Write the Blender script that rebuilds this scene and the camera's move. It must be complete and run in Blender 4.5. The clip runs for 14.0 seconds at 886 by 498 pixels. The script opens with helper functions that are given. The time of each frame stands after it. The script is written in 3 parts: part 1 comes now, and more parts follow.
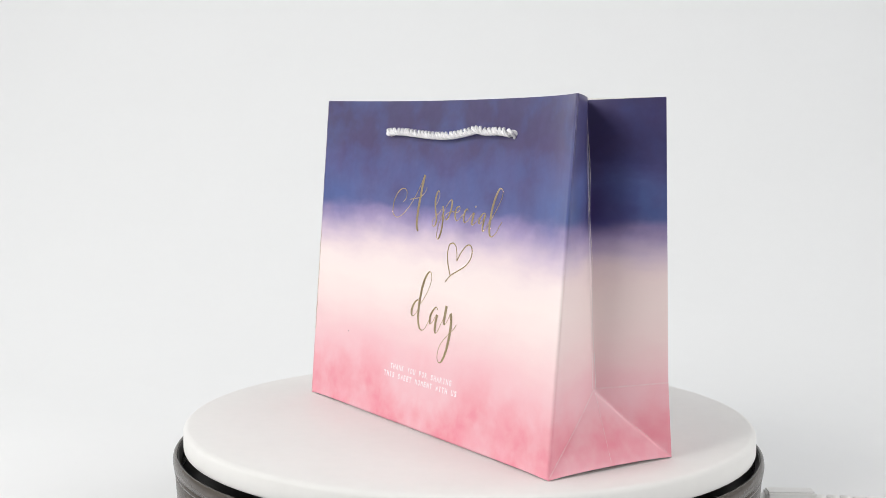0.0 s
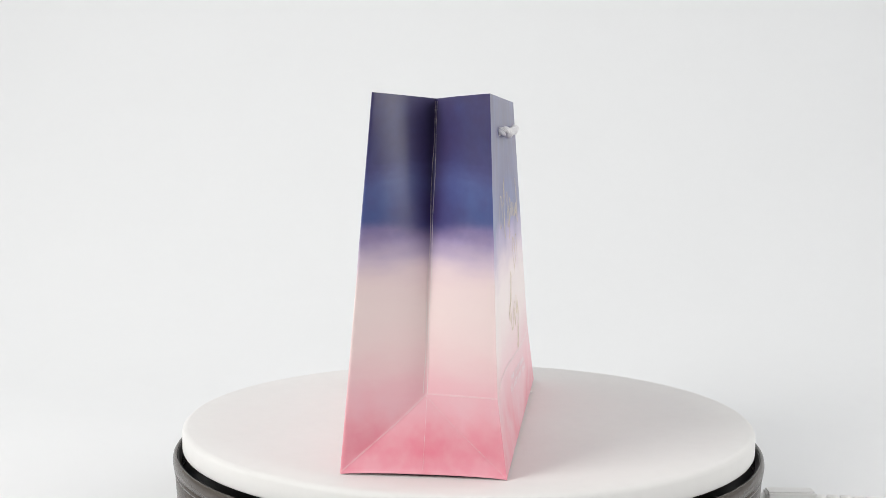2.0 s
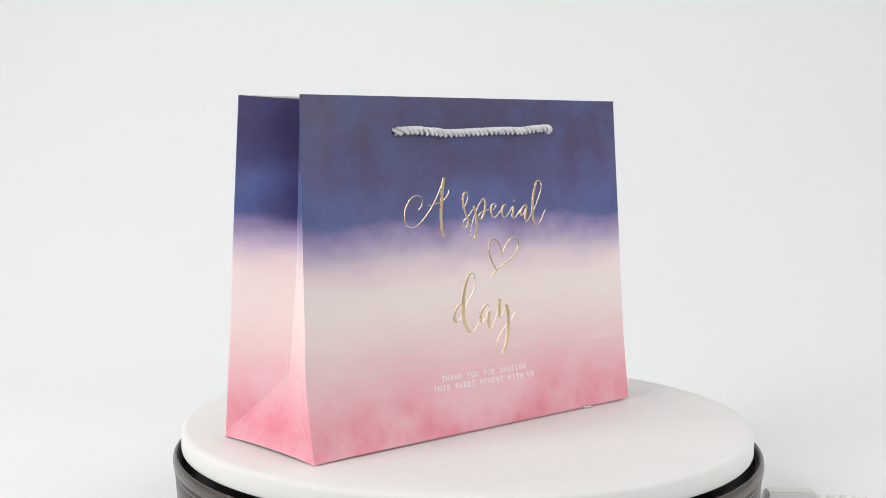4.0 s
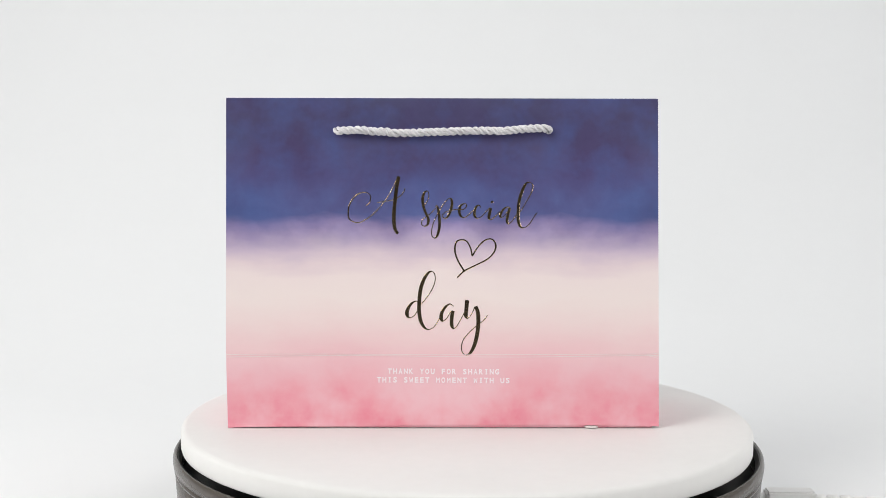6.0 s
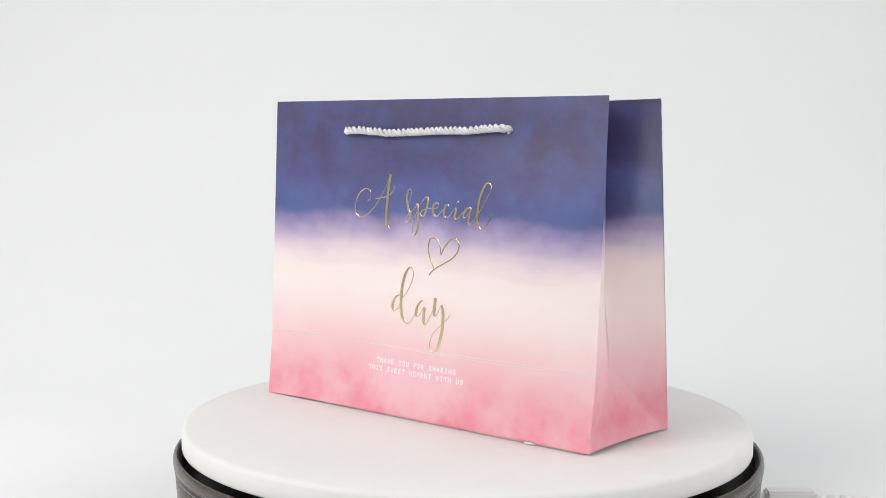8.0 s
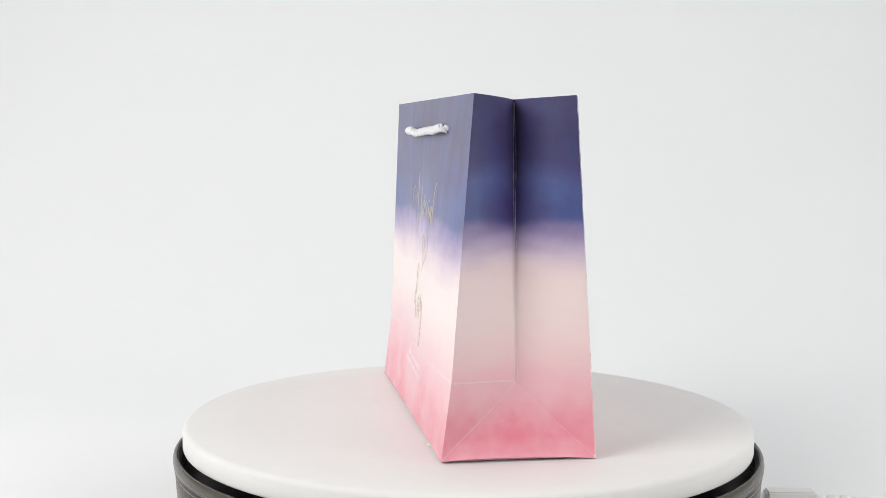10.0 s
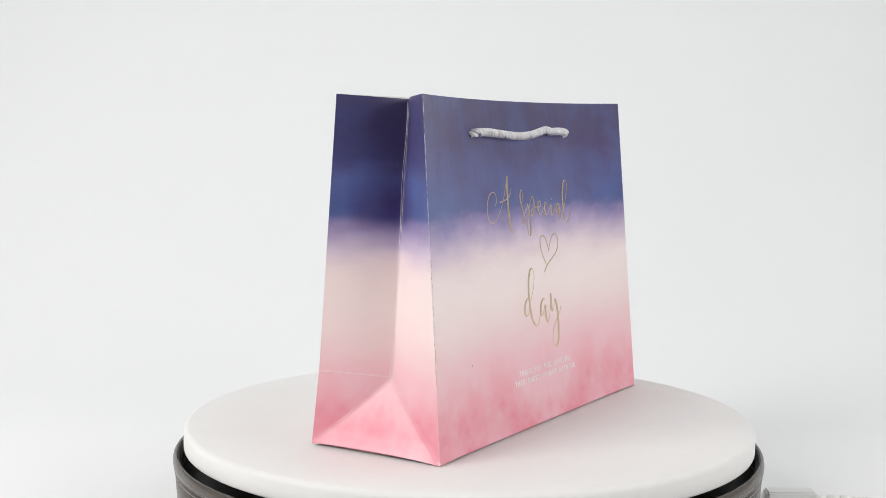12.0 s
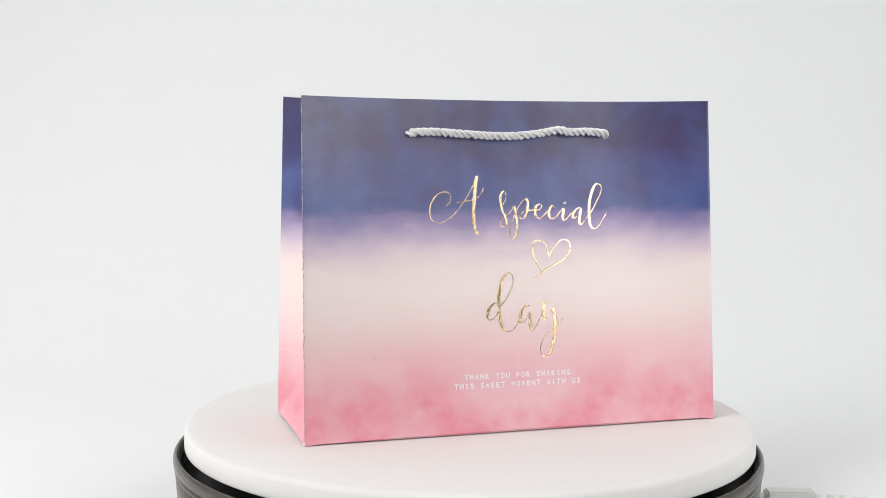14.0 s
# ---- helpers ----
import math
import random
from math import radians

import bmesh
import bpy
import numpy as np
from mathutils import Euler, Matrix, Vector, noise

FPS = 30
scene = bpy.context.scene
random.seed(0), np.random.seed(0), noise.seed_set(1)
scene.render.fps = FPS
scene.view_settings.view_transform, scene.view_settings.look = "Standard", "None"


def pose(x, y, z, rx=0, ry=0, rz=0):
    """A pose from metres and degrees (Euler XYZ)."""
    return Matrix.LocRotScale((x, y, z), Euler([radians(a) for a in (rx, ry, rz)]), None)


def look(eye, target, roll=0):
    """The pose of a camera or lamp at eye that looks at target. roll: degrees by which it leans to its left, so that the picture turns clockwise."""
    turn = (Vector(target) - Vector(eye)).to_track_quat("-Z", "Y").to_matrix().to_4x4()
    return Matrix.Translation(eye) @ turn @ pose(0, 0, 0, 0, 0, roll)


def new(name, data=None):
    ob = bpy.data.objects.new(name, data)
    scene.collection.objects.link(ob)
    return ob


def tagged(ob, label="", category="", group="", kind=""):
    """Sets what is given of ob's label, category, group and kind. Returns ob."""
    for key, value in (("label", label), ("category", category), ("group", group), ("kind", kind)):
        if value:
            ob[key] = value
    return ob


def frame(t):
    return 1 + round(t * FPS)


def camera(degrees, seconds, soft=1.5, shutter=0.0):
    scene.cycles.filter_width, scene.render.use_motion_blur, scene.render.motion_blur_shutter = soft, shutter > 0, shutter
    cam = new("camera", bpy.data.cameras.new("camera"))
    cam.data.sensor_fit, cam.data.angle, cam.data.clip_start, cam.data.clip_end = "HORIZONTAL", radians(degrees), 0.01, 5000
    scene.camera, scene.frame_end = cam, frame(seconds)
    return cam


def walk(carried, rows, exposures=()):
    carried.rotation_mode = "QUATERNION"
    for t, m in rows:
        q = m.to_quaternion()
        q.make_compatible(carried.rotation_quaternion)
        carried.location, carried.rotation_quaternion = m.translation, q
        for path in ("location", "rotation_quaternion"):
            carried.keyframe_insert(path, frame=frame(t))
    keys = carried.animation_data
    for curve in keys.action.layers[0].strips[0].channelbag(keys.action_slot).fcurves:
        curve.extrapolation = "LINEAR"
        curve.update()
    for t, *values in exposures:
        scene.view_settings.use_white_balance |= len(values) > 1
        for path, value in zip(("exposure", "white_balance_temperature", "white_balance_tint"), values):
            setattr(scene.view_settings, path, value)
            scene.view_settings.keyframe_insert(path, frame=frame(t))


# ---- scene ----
# ---------------------------------------------------------------- camera
EYE = (0.0, -0.7793, 0.1791)
YAW, TILT, ROLL = radians(-1.186), radians(5.42), 0.328
AHEAD = Vector((math.sin(YAW) * math.cos(TILT), math.cos(YAW) * math.cos(TILT), -math.sin(TILT)))
cam = camera(38.85, 14.0, soft=0.85)
VIEW = look(EYE, Vector(EYE) + AHEAD, ROLL)
walk(cam, [(0.0, VIEW), (14.0, VIEW)])

# ---------------------------------------------------------------- world and studio lights
world = bpy.data.worlds.new("studio")
scene.world = world
world.use_nodes = True
world.node_tree.nodes["Background"].inputs[0].default_value = (0.9, 0.95, 1.0, 1)
world.node_tree.nodes["Background"].inputs[1].default_value = 0.3


def softbox(name, eye, target, wide, high, watts, colour):
    data = bpy.data.lights.new(name, "AREA")
    data.shape, data.size, data.size_y = "RECTANGLE", wide, high
    data.energy, data.color = watts, colour
    ob = new(name, data)
    ob.matrix_world = look(eye, target)
    return ob


softbox("key_softbox", (-1.42, -1.12, 1.15), (0, 0, 0.08), 1.1, 1.1, 36.8, (1.0, 0.988, 0.968))
softbox("side_softbox", (1.40, -0.90, 0.50), (0, 0, 0.10), 0.78, 0.90, 12.2, (1.0, 0.99, 0.98))
softbox("top_softbox", (0.05, 0.30, 1.65), (0.05, 0.45, 0.0), 1.5, 1.1, 5.6, (0.972, 0.988, 1.0))
# two unseen fill lamps, added to brighten the ends of the backdrop
for name, x, watts in (("left_backdrop_fill", -1.72, 8.4), ("right_backdrop_fill", 1.74, 11.2)):
    softbox(name, (x, 0.62, 1.62), (x * 0.87, 0.98, 0.0), 1.5, 1.2, watts, (0.972, 0.988, 1.0))
scene.view_settings.exposure = -0.08


# ---------------------------------------------------------------- material helpers
def srgb(r, g, b):
    return tuple(c / 12.92 if c <= 0.04045 else ((c + 0.055) / 1.055) ** 2.4 for c in (r / 255, g / 255, b / 255)) + (1.0,)


def material(name, colour, rough=0.5, metal=0.0, ior=1.45):
    m = bpy.data.materials.new(name)
    m.use_nodes = True
    b = m.node_tree.nodes["Principled BSDF"]
    b.inputs["Base Color"].default_value = colour
    b.inputs["Roughness"].default_value = rough
    b.inputs["Metallic"].default_value = metal
    b.inputs["IOR"].default_value = ior
    return m, m.node_tree.nodes, m.node_tree.links, b


def noise_node(nodes, links, vector, scale, detail=3.0, rough=0.5):
    n = nodes.new("ShaderNodeTexNoise")
    n.inputs["Scale"].default_value = scale
    n.inputs["Detail"].default_value = detail
    n.inputs["Roughness"].default_value = rough
    if vector is not None:
        links.new(vector, n.inputs["Vector"])
    return n


def math_node(nodes, links, op, a, b=None, clamp=False):
    n = nodes.new("ShaderNodeMath")
    n.operation, n.use_clamp = op, clamp
    for k, v in enumerate((a, b)):
        if v is None:
            continue
        if isinstance(v, (int, float)):
            n.inputs[k].default_value = v
        else:
            links.new(v, n.inputs[k])
    return n.outputs[0]


def range_node(nodes, links, value, lo, hi, to_lo, to_hi):
    n = nodes.new("ShaderNodeMapRange")
    for k, v in enumerate((lo, hi, to_lo, to_hi)):
        n.inputs[k + 1].default_value = v
    links.new(value, n.inputs[0])
    return n.outputs[0]


def mix_node(nodes, links, factor, a, b, blend="MIX"):
    n = nodes.new("ShaderNodeMix")
    n.data_type, n.blend_type = "RGBA", blend
    for socket, v in ((n.inputs[0], factor), (n.inputs[6], a), (n.inputs[7], b)):
        if isinstance(v, (int, float, tuple)):
            socket.default_value = v
        else:
            links.new(v, socket)
    return n.outputs[2]


def bump_node(nodes, links, height, strength, distance, shader):
    n = nodes.new("ShaderNodeBump")
    n.inputs["Strength"].default_value = strength
    n.inputs["Distance"].default_value = distance
    links.new(height, n.inputs["Height"])
    links.new(n.outputs[0], shader.inputs["Normal"])


def grainy(name, colour, other, rough, scale, bump=0.1, distance=0.0005, metal=0.0, ior=1.45):
    """A surface in two close shades with a fine relief."""
    m, nodes, links, b = material(name, colour, rough, metal, ior)
    coord = nodes.new("ShaderNodeTexCoord").outputs["Object"]
    broad = noise_node(nodes, links, coord, scale * 0.08, 3).outputs[0]
    fine = noise_node(nodes, links, coord, scale, 4).outputs[0]
    both = math_node(nodes, links, "ADD", math_node(nodes, links, "MULTIPLY", broad, 0.6), math_node(nodes, links, "MULTIPLY", fine, 0.4))
    links.new(mix_node(nodes, links, range_node(nodes, links, both, 0.35, 0.65, 0, 1), colour, other), b.inputs["Base Color"])
    links.new(range_node(nodes, links, broad, 0.3, 0.7, rough * 0.9, min(1.0, rough * 1.12)), b.inputs["Roughness"])
    bump_node(nodes, links, fine, bump, distance, b)
    return m


BAG_TALL = 0.198
WASH = (
    (0.000, (240, 170, 184)), (0.060, (236, 157, 170)), (0.130, (240, 177, 187)), (0.215, (243, 196, 203)),
    (0.290, (245, 213, 215)), (0.350, (247, 226, 225)), (0.420, (248, 234, 231)), (0.485, (247, 232, 231)),
    (0.525, (238, 220, 225)), (0.575, (212, 194, 214)), (0.615, (184, 167, 204)), (0.652, (156, 145, 193)), (0.676, (104, 113, 168)),
    (0.735, (103, 112, 168)), (0.790, (98, 102, 156)), (0.850, (91, 87, 128)), (0.920, (85, 83, 120)), (1.000, (87, 86, 122)),
)


def watercolour(name, wear=0.0, least=0.1, blush=0.0, drop=0.0):
    """Matt laminated paper with a printed wash, pink at the foot, cream in the middle and indigo at the top."""
    m, nodes, links, b = material(name, (0.5, 0.5, 0.5, 1), 0.24, 0.0, 1.5)
    b.inputs["Specular IOR Level"].default_value = 0.5
    coord = nodes.new("ShaderNodeTexCoord").outputs["Object"]
    split = nodes.new("ShaderNodeSeparateXYZ")
    links.new(coord, split.inputs[0])
    x, y, z = split.outputs
    # the artwork is mirrored about the middle of each panel
    across = math_node(nodes, links, "ABSOLUTE", math_node(nodes, links, "SUBTRACT", x, 0.0166))
    join = nodes.new("ShaderNodeCombineXYZ")
    links.new(across, join.inputs[0])
    links.new(math_node(nodes, links, "ABSOLUTE", math_node(nodes, links, "ADD", y, 0.006)), join.inputs[1])
    links.new(z, join.inputs[2])
    flat = join.outputs[0]
    cloud = noise_node(nodes, links, flat, 20, 2, 0.45).outputs[0]
    lie = nodes.new("ShaderNodeMapping")
    lie.inputs["Scale"].default_value = (0.5, 0.5, 1.5)
    links.new(flat, lie.inputs[0])
    wisps = noise_node(nodes, links, lie.outputs[0], 60, 3, 0.55).outputs[0]
    high = math_node(nodes, links, "DIVIDE", math_node(nodes, links, "ADD", z, drop), BAG_TALL)
    shift = math_node(nodes, links, "ADD", range_node(nodes, links, cloud, 0.0, 1.0, -0.034, 0.034), range_node(nodes, links, wisps, 0.0, 1.0, -0.034, 0.034))
    ramp = nodes.new("ShaderNodeValToRGB")
    stops = ramp.color_ramp.elements
    while len(stops) < len(WASH):
        stops.new(0.5)
    for k, (p, c) in enumerate(WASH):
        stops[k].position, stops[k].color = p, srgb(*c)
    links.new(math_node(nodes, links, "ADD", high, shift), ramp.inputs[0])
    # pools of stronger pigment: rose at the foot, violet and blue at the top
    low = range_node(nodes, links, high, 0.26, 0.07, 0, 1)
    up = range_node(nodes, links, high, 0.56, 0.70, 0, 1)
    stretch = nodes.new("ShaderNodeMapping")
    stretch.inputs["Scale"].default_value = (0.85, 0.85, 0.9)
    stretch.inputs["Location"].default_value = (0.37, 0.11, 0.23)
    links.new(flat, stretch.inputs[0])
    rose = range_node(nodes, links, noise_node(nodes, links, stretch.outputs[0], 34, 4, 0.54).outputs[0], 0.44, 0.68, 0, 0.66)
    violet = range_node(nodes, links, noise_node(nodes, links, stretch.outputs[0], 27, 4, 0.56).outputs[0], 0.40, 0.70, 0, 0.68)
    azure = range_node(nodes, links, noise_node(nodes, links, flat, 33, 4, 0.57).outputs[0], 0.44, 0.72, 0, 0.7)
    streak = range_node(nodes, links, noise_node(nodes, links, stretch.outputs[0], 90, 4, 0.6).outputs[0], 0.45, 0.75, 0, 0.22)
    colour = mix_node(nodes, links, math_node(nodes, links, "MULTIPLY", rose, low), ramp.outputs[0], srgb(231, 112, 133))
    milky = range_node(nodes, links, noise_node(nodes, links, flat, 31, 4, 0.54).outputs[0], 0.44, 0.66, 0, 0.55)
    colour = mix_node(nodes, links, math_node(nodes, links, "MULTIPLY", milky, range_node(nodes, links, high, 0.30, 0.16, 0, 1)), colour, srgb(243, 206, 213))
    # brighter blue runs along the lower rim of the indigo, out towards the corners
    rim = math_node(nodes, links, "MULTIPLY", range_node(nodes, links, high, 0.645, 0.675, 0, 1), range_node(nodes, links, high, 0.79, 0.69, 0, 1))
    rim = math_node(nodes, links, "MULTIPLY", rim, range_node(nodes, links, across, 0.085, 0.128, 0.12, 0.75))
    colour = mix_node(nodes, links, rim, colour, srgb(70, 104, 164))
    plum = math_node(nodes, links, "MULTIPLY", range_node(nodes, links, high, 0.72, 0.80, 0, 1), range_node(nodes, links, high, 0.96, 0.86, 0.25, 1))
    plum = math_node(nodes, links, "MULTIPLY", plum, range_node(nodes, links, across, 0.055, 0.085, 0, 0.5))
    plum = math_node(nodes, links, "MULTIPLY", plum, range_node(nodes, links, across, 0.122, 0.108, 0, 1))
    colour = mix_node(nodes, links, plum, colour, srgb(84, 68, 110))
    colour = mix_node(nodes, links, math_node(nodes, links, "MULTIPLY", violet, up), colour, srgb(80, 69, 110))
    colour = mix_node(nodes, links, math_node(nodes, links, "MULTIPLY", azure, up), colour, srgb(90, 107, 165))
    colour = mix_node(nodes, links, math_node(nodes, links, "MULTIPLY", streak, up), colour, srgb(100, 94, 142))
    colour = mix_node(nodes, links, math_node(nodes, links, "MULTIPLY", streak, low), colour, srgb(248, 214, 220))
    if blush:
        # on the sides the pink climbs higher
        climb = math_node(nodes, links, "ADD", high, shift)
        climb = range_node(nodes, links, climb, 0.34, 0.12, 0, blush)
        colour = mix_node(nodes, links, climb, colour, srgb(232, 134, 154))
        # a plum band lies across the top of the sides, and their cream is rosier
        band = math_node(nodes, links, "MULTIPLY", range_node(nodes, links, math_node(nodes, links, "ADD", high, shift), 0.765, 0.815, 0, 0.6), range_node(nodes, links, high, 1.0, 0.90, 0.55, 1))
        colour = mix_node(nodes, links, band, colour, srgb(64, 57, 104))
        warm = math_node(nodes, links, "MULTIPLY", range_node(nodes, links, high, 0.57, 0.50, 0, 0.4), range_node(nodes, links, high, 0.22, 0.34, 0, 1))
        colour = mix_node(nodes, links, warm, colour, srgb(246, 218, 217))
        # a deeper violet along the inward fold, about two thirds of the way up
        fold_violet = math_node(nodes, links, "MULTIPLY", range_node(nodes, links, high, 0.615, 0.665, 0, 1), range_node(nodes, links, high, 0.80, 0.70, 0, 1))
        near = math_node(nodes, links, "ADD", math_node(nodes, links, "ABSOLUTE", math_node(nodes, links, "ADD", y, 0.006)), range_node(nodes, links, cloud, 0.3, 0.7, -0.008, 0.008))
        fold_violet = math_node(nodes, links, "MULTIPLY", fold_violet, range_node(nodes, links, near, 0.021, 0.008, 0, 0.9))
        colour = mix_node(nodes, links, fold_violet, colour, srgb(70, 56, 112))
    fine = noise_node(nodes, links, coord, 900, 3).outputs[0]
    # granulation of the pigment
    grain = range_node(nodes, links, noise_node(nodes, links, flat, 130, 6, 0.65).outputs[0], 0.3, 0.7, 0.0, 0.16)
    colour = mix_node(nodes, links, math_node(nodes, links, "MULTIPLY", grain, up), colour, (0.36, 0.28, 0.40, 1), "MULTIPLY")
    if wear:
        scuff = range_node(nodes, links, noise_node(nodes, links, coord, 170, 4, 0.75).outputs[0], 0.40, 0.58, wear * least, wear)
        colour = mix_node(nodes, links, scuff, colour, srgb(244, 232, 230))
    links.new(colour, b.inputs["Base Color"])
    links.new(range_node(nodes, links, cloud, 0.0, 1.0, 0.285, 0.36), b.inputs["Roughness"])
    # the board ripples in upright folds
    upright = nodes.new("ShaderNodeMapping")
    upright.inputs["Scale"].default_value = (1.0, 1.0, 0.16)
    links.new(coord, upright.inputs[0])
    sag = noise_node(nodes, links, upright.outputs[0], 42, 2).outputs[0]
    relief = math_node(nodes, links, "ADD", math_node(nodes, links, "MULTIPLY", sag, 1.0), math_node(nodes, links, "MULTIPLY", fine, 0.012))
    bump_node(nodes, links, relief, 0.25, 0.002, b)
    return m


def satin(name):
    """Shiny white yarn; each yarn of the twist has a shade of its own."""
    m, nodes, links, b = material(name, (0.8, 0.8, 0.8, 1), 0.28, 0.0, 1.55)
    coord = nodes.new("ShaderNodeTexCoord").outputs["Object"]
    own = nodes.new("ShaderNodeObjectInfo").outputs["Random"]
    fibre = noise_node(nodes, links, coord, 1100, 3).outputs[0]
    tone = math_node(nodes, links, "ADD", math_node(nodes, links, "MULTIPLY", own, 0.75), math_node(nodes, links, "MULTIPLY", fibre, 0.5))
    links.new(mix_node(nodes, links, range_node(nodes, links, tone, 0.2, 1.0, 0, 1), srgb(228, 227, 229), srgb(255, 254, 255)), b.inputs["Base Color"])
    bump_node(nodes, links, fibre, 0.5, 0.0003, b)
    return m


PRINT = watercolour("printed_paper")
BACK_PRINT = watercolour("printed_back_paper", drop=0.0055)
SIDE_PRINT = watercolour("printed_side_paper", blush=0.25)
FOLD = watercolour("worn_fold_paper", 0.58)
SCORE = watercolour("pale_scored_paper", 0.8, 0.7, drop=0.0055)
PAPER = grainy("white_paper", srgb(236, 234, 230), srgb(228, 226, 222), 0.6, 400, 0.1, 0.0002)
CORD = satin("white_satin_cord")
WHITE_INK = grainy("white_ink", srgb(255, 244, 246), srgb(253, 238, 241), 0.35, 800, 0.03, 0.0002, ior=1.56)
FOIL = grainy("gold_foil", (0.86, 0.66, 0.41, 1), (0.93, 0.75, 0.49, 1), 0.19, 800, 0.26, 0.0002, metal=1.0)
PLATTER = grainy("white_acrylic", srgb(231, 230, 228), srgb(228, 227, 225), 0.55, 120, 0.03, 0.0003)
HOUSING = grainy("dark_grey_plastic", srgb(80, 74, 68), srgb(70, 64, 59), 0.24, 600, 0.15, 0.0002)
RUBBER = grainy("brown_black_rubber", srgb(38, 33, 29), srgb(30, 26, 23), 0.45, 500)
RECESS = grainy("black_plastic", srgb(26, 24, 24), srgb(34, 32, 31), 0.5, 500)
PLUG = grainy("pale_grey_plastic", srgb(236, 235, 234), srgb(228, 227, 226), 0.4, 300)
SWEEP = grainy("white_backdrop_paper", srgb(234, 235, 236), srgb(233, 234, 235), 0.8, 60, 0.02, 0.0004)
PALE_WALL = grainy("white_studio_paint", srgb(222, 221, 219), srgb(214, 213, 211), 0.8, 40)
DARK_WALL = grainy("charcoal_studio_paint", srgb(52, 50, 49), srgb(46, 44, 43), 0.8, 40)
WALL = grainy("grey_studio_paint", srgb(160, 159, 158), srgb(152, 151, 150), 0.8, 40)
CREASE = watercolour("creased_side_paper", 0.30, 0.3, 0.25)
VALLEY = watercolour("cracked_fold_paper", 0.85, 0.25)
BARE_CARD = grainy("bare_card", srgb(206, 188, 150), srgb(176, 156, 118), 0.8, 900)
PUTTY = grainy("white_putty", srgb(236, 232, 228), srgb(224, 220, 216), 0.5, 500)


# ---------------------------------------------------------------- mesh helpers
def part(name, bm, mat, parent=None, label="", smooth=None):
    """Link a bmesh as one mesh object, under a thing or a part."""
    bmesh.ops.recalc_face_normals(bm, faces=bm.faces[:]) if smooth is None else None
    mesh = bpy.data.meshes.new(name)
    if smooth:
        for f in bm.faces:
            f.smooth = True
    bm.to_mesh(mesh)
    bm.free()
    for m in mat if isinstance(mat, (list, tuple)) else (mat,):
        mesh.materials.append(m)
    ob = new(name, mesh)
    ob.parent = parent
    return tagged(ob, label)


def ring_faces(bm, rings, closed=True):
    n = len(rings[0])
    for a, b in zip(rings, rings[1:]):
        for k in range(n if closed else n - 1):
            j = (k + 1) % n
            bm.faces.new((a[k], a[j], b[j], b[k]))


def lathe(profile, n=160, axis="z", origin=(0, 0, 0), close=True):
    """A turned solid from (radius, height) pairs."""
    bm = bmesh.new()
    rings = []
    for r, h in profile:
        ring = []
        for k in range(n):
            a = 2 * math.pi * k / n
            p = Vector((r * math.cos(a), r * math.sin(a), h)) if axis == "z" else Vector((h, r * math.cos(a), r * math.sin(a)))
            ring.append(bm.verts.new(p + Vector(origin)))
        rings.append(ring)
    ring_faces(bm, rings)
    if close:
        bm.faces.new(rings[0])
        bm.faces.new(rings[-1])
    bmesh.ops.recalc_face_normals(bm, faces=bm.faces[:])
    for f in bm.faces:
        f.smooth = len(f.verts) == 4
    return bm


def tube(points, radius, n=10, bm=None):
    """A round tube along points; its ends are closed."""
    bm = bm or bmesh.new()
    rings = []
    for k, p in enumerate(points):
        d = (points[min(k + 1, len(points) - 1)] - points[max(k - 1, 0)]).normalized()
        side = d.cross(Vector((0.13, 0.31, 0.94))).normalized()
        up = side.cross(d)
        r = radius(k / (len(points) - 1)) if callable(radius) else radius
        rings.append([bm.verts.new(p + r * (math.cos(2 * math.pi * j / n) * side + math.sin(2 * math.pi * j / n) * up)) for j in range(n)])
    ring_faces(bm, rings)
    bm.faces.new(rings[0])
    bm.faces.new(rings[-1])
    bmesh.ops.recalc_face_normals(bm, faces=bm.faces[:])
    for f in bm.faces:
        f.smooth = True
    return bm


def box(x0, x1, y0, y1, z0, z1, bevel=0.0, seg=2):
    bm = bmesh.new()
    bmesh.ops.create_cube(bm, size=1)
    for v in bm.verts:
        v.co = Vector(((x0 + x1) / 2 + v.co.x * (x1 - x0), (y0 + y1) / 2 + v.co.y * (y1 - y0), (z0 + z1) / 2 + v.co.z * (z1 - z0)))
    if bevel:
        bmesh.ops.bevel(bm, geom=bm.edges[:], offset=bevel, segments=seg, affect="EDGES")
    return bm


def spline(points, steps=7):
    """Points on a smooth curve through the given ones."""
    pts = [np.array(p, float) for p in points]
    pts = [2 * pts[0] - pts[1], *pts, 2 * pts[-1] - pts[-2]]
    out = []
    for a, b, c, d in zip(pts, pts[1:], pts[2:], pts[3:]):
        for k in range(steps):
            t = k / steps
            out.append(0.5 * (2 * b + (c - a) * t + (2 * a - 5 * b + 4 * c - d) * t * t + (3 * b - a - 3 * c + d) * t ** 3))
    out.append(pts[-2])
    return out


# ---------------------------------------------------------------- the studio
FLOOR = -0.062


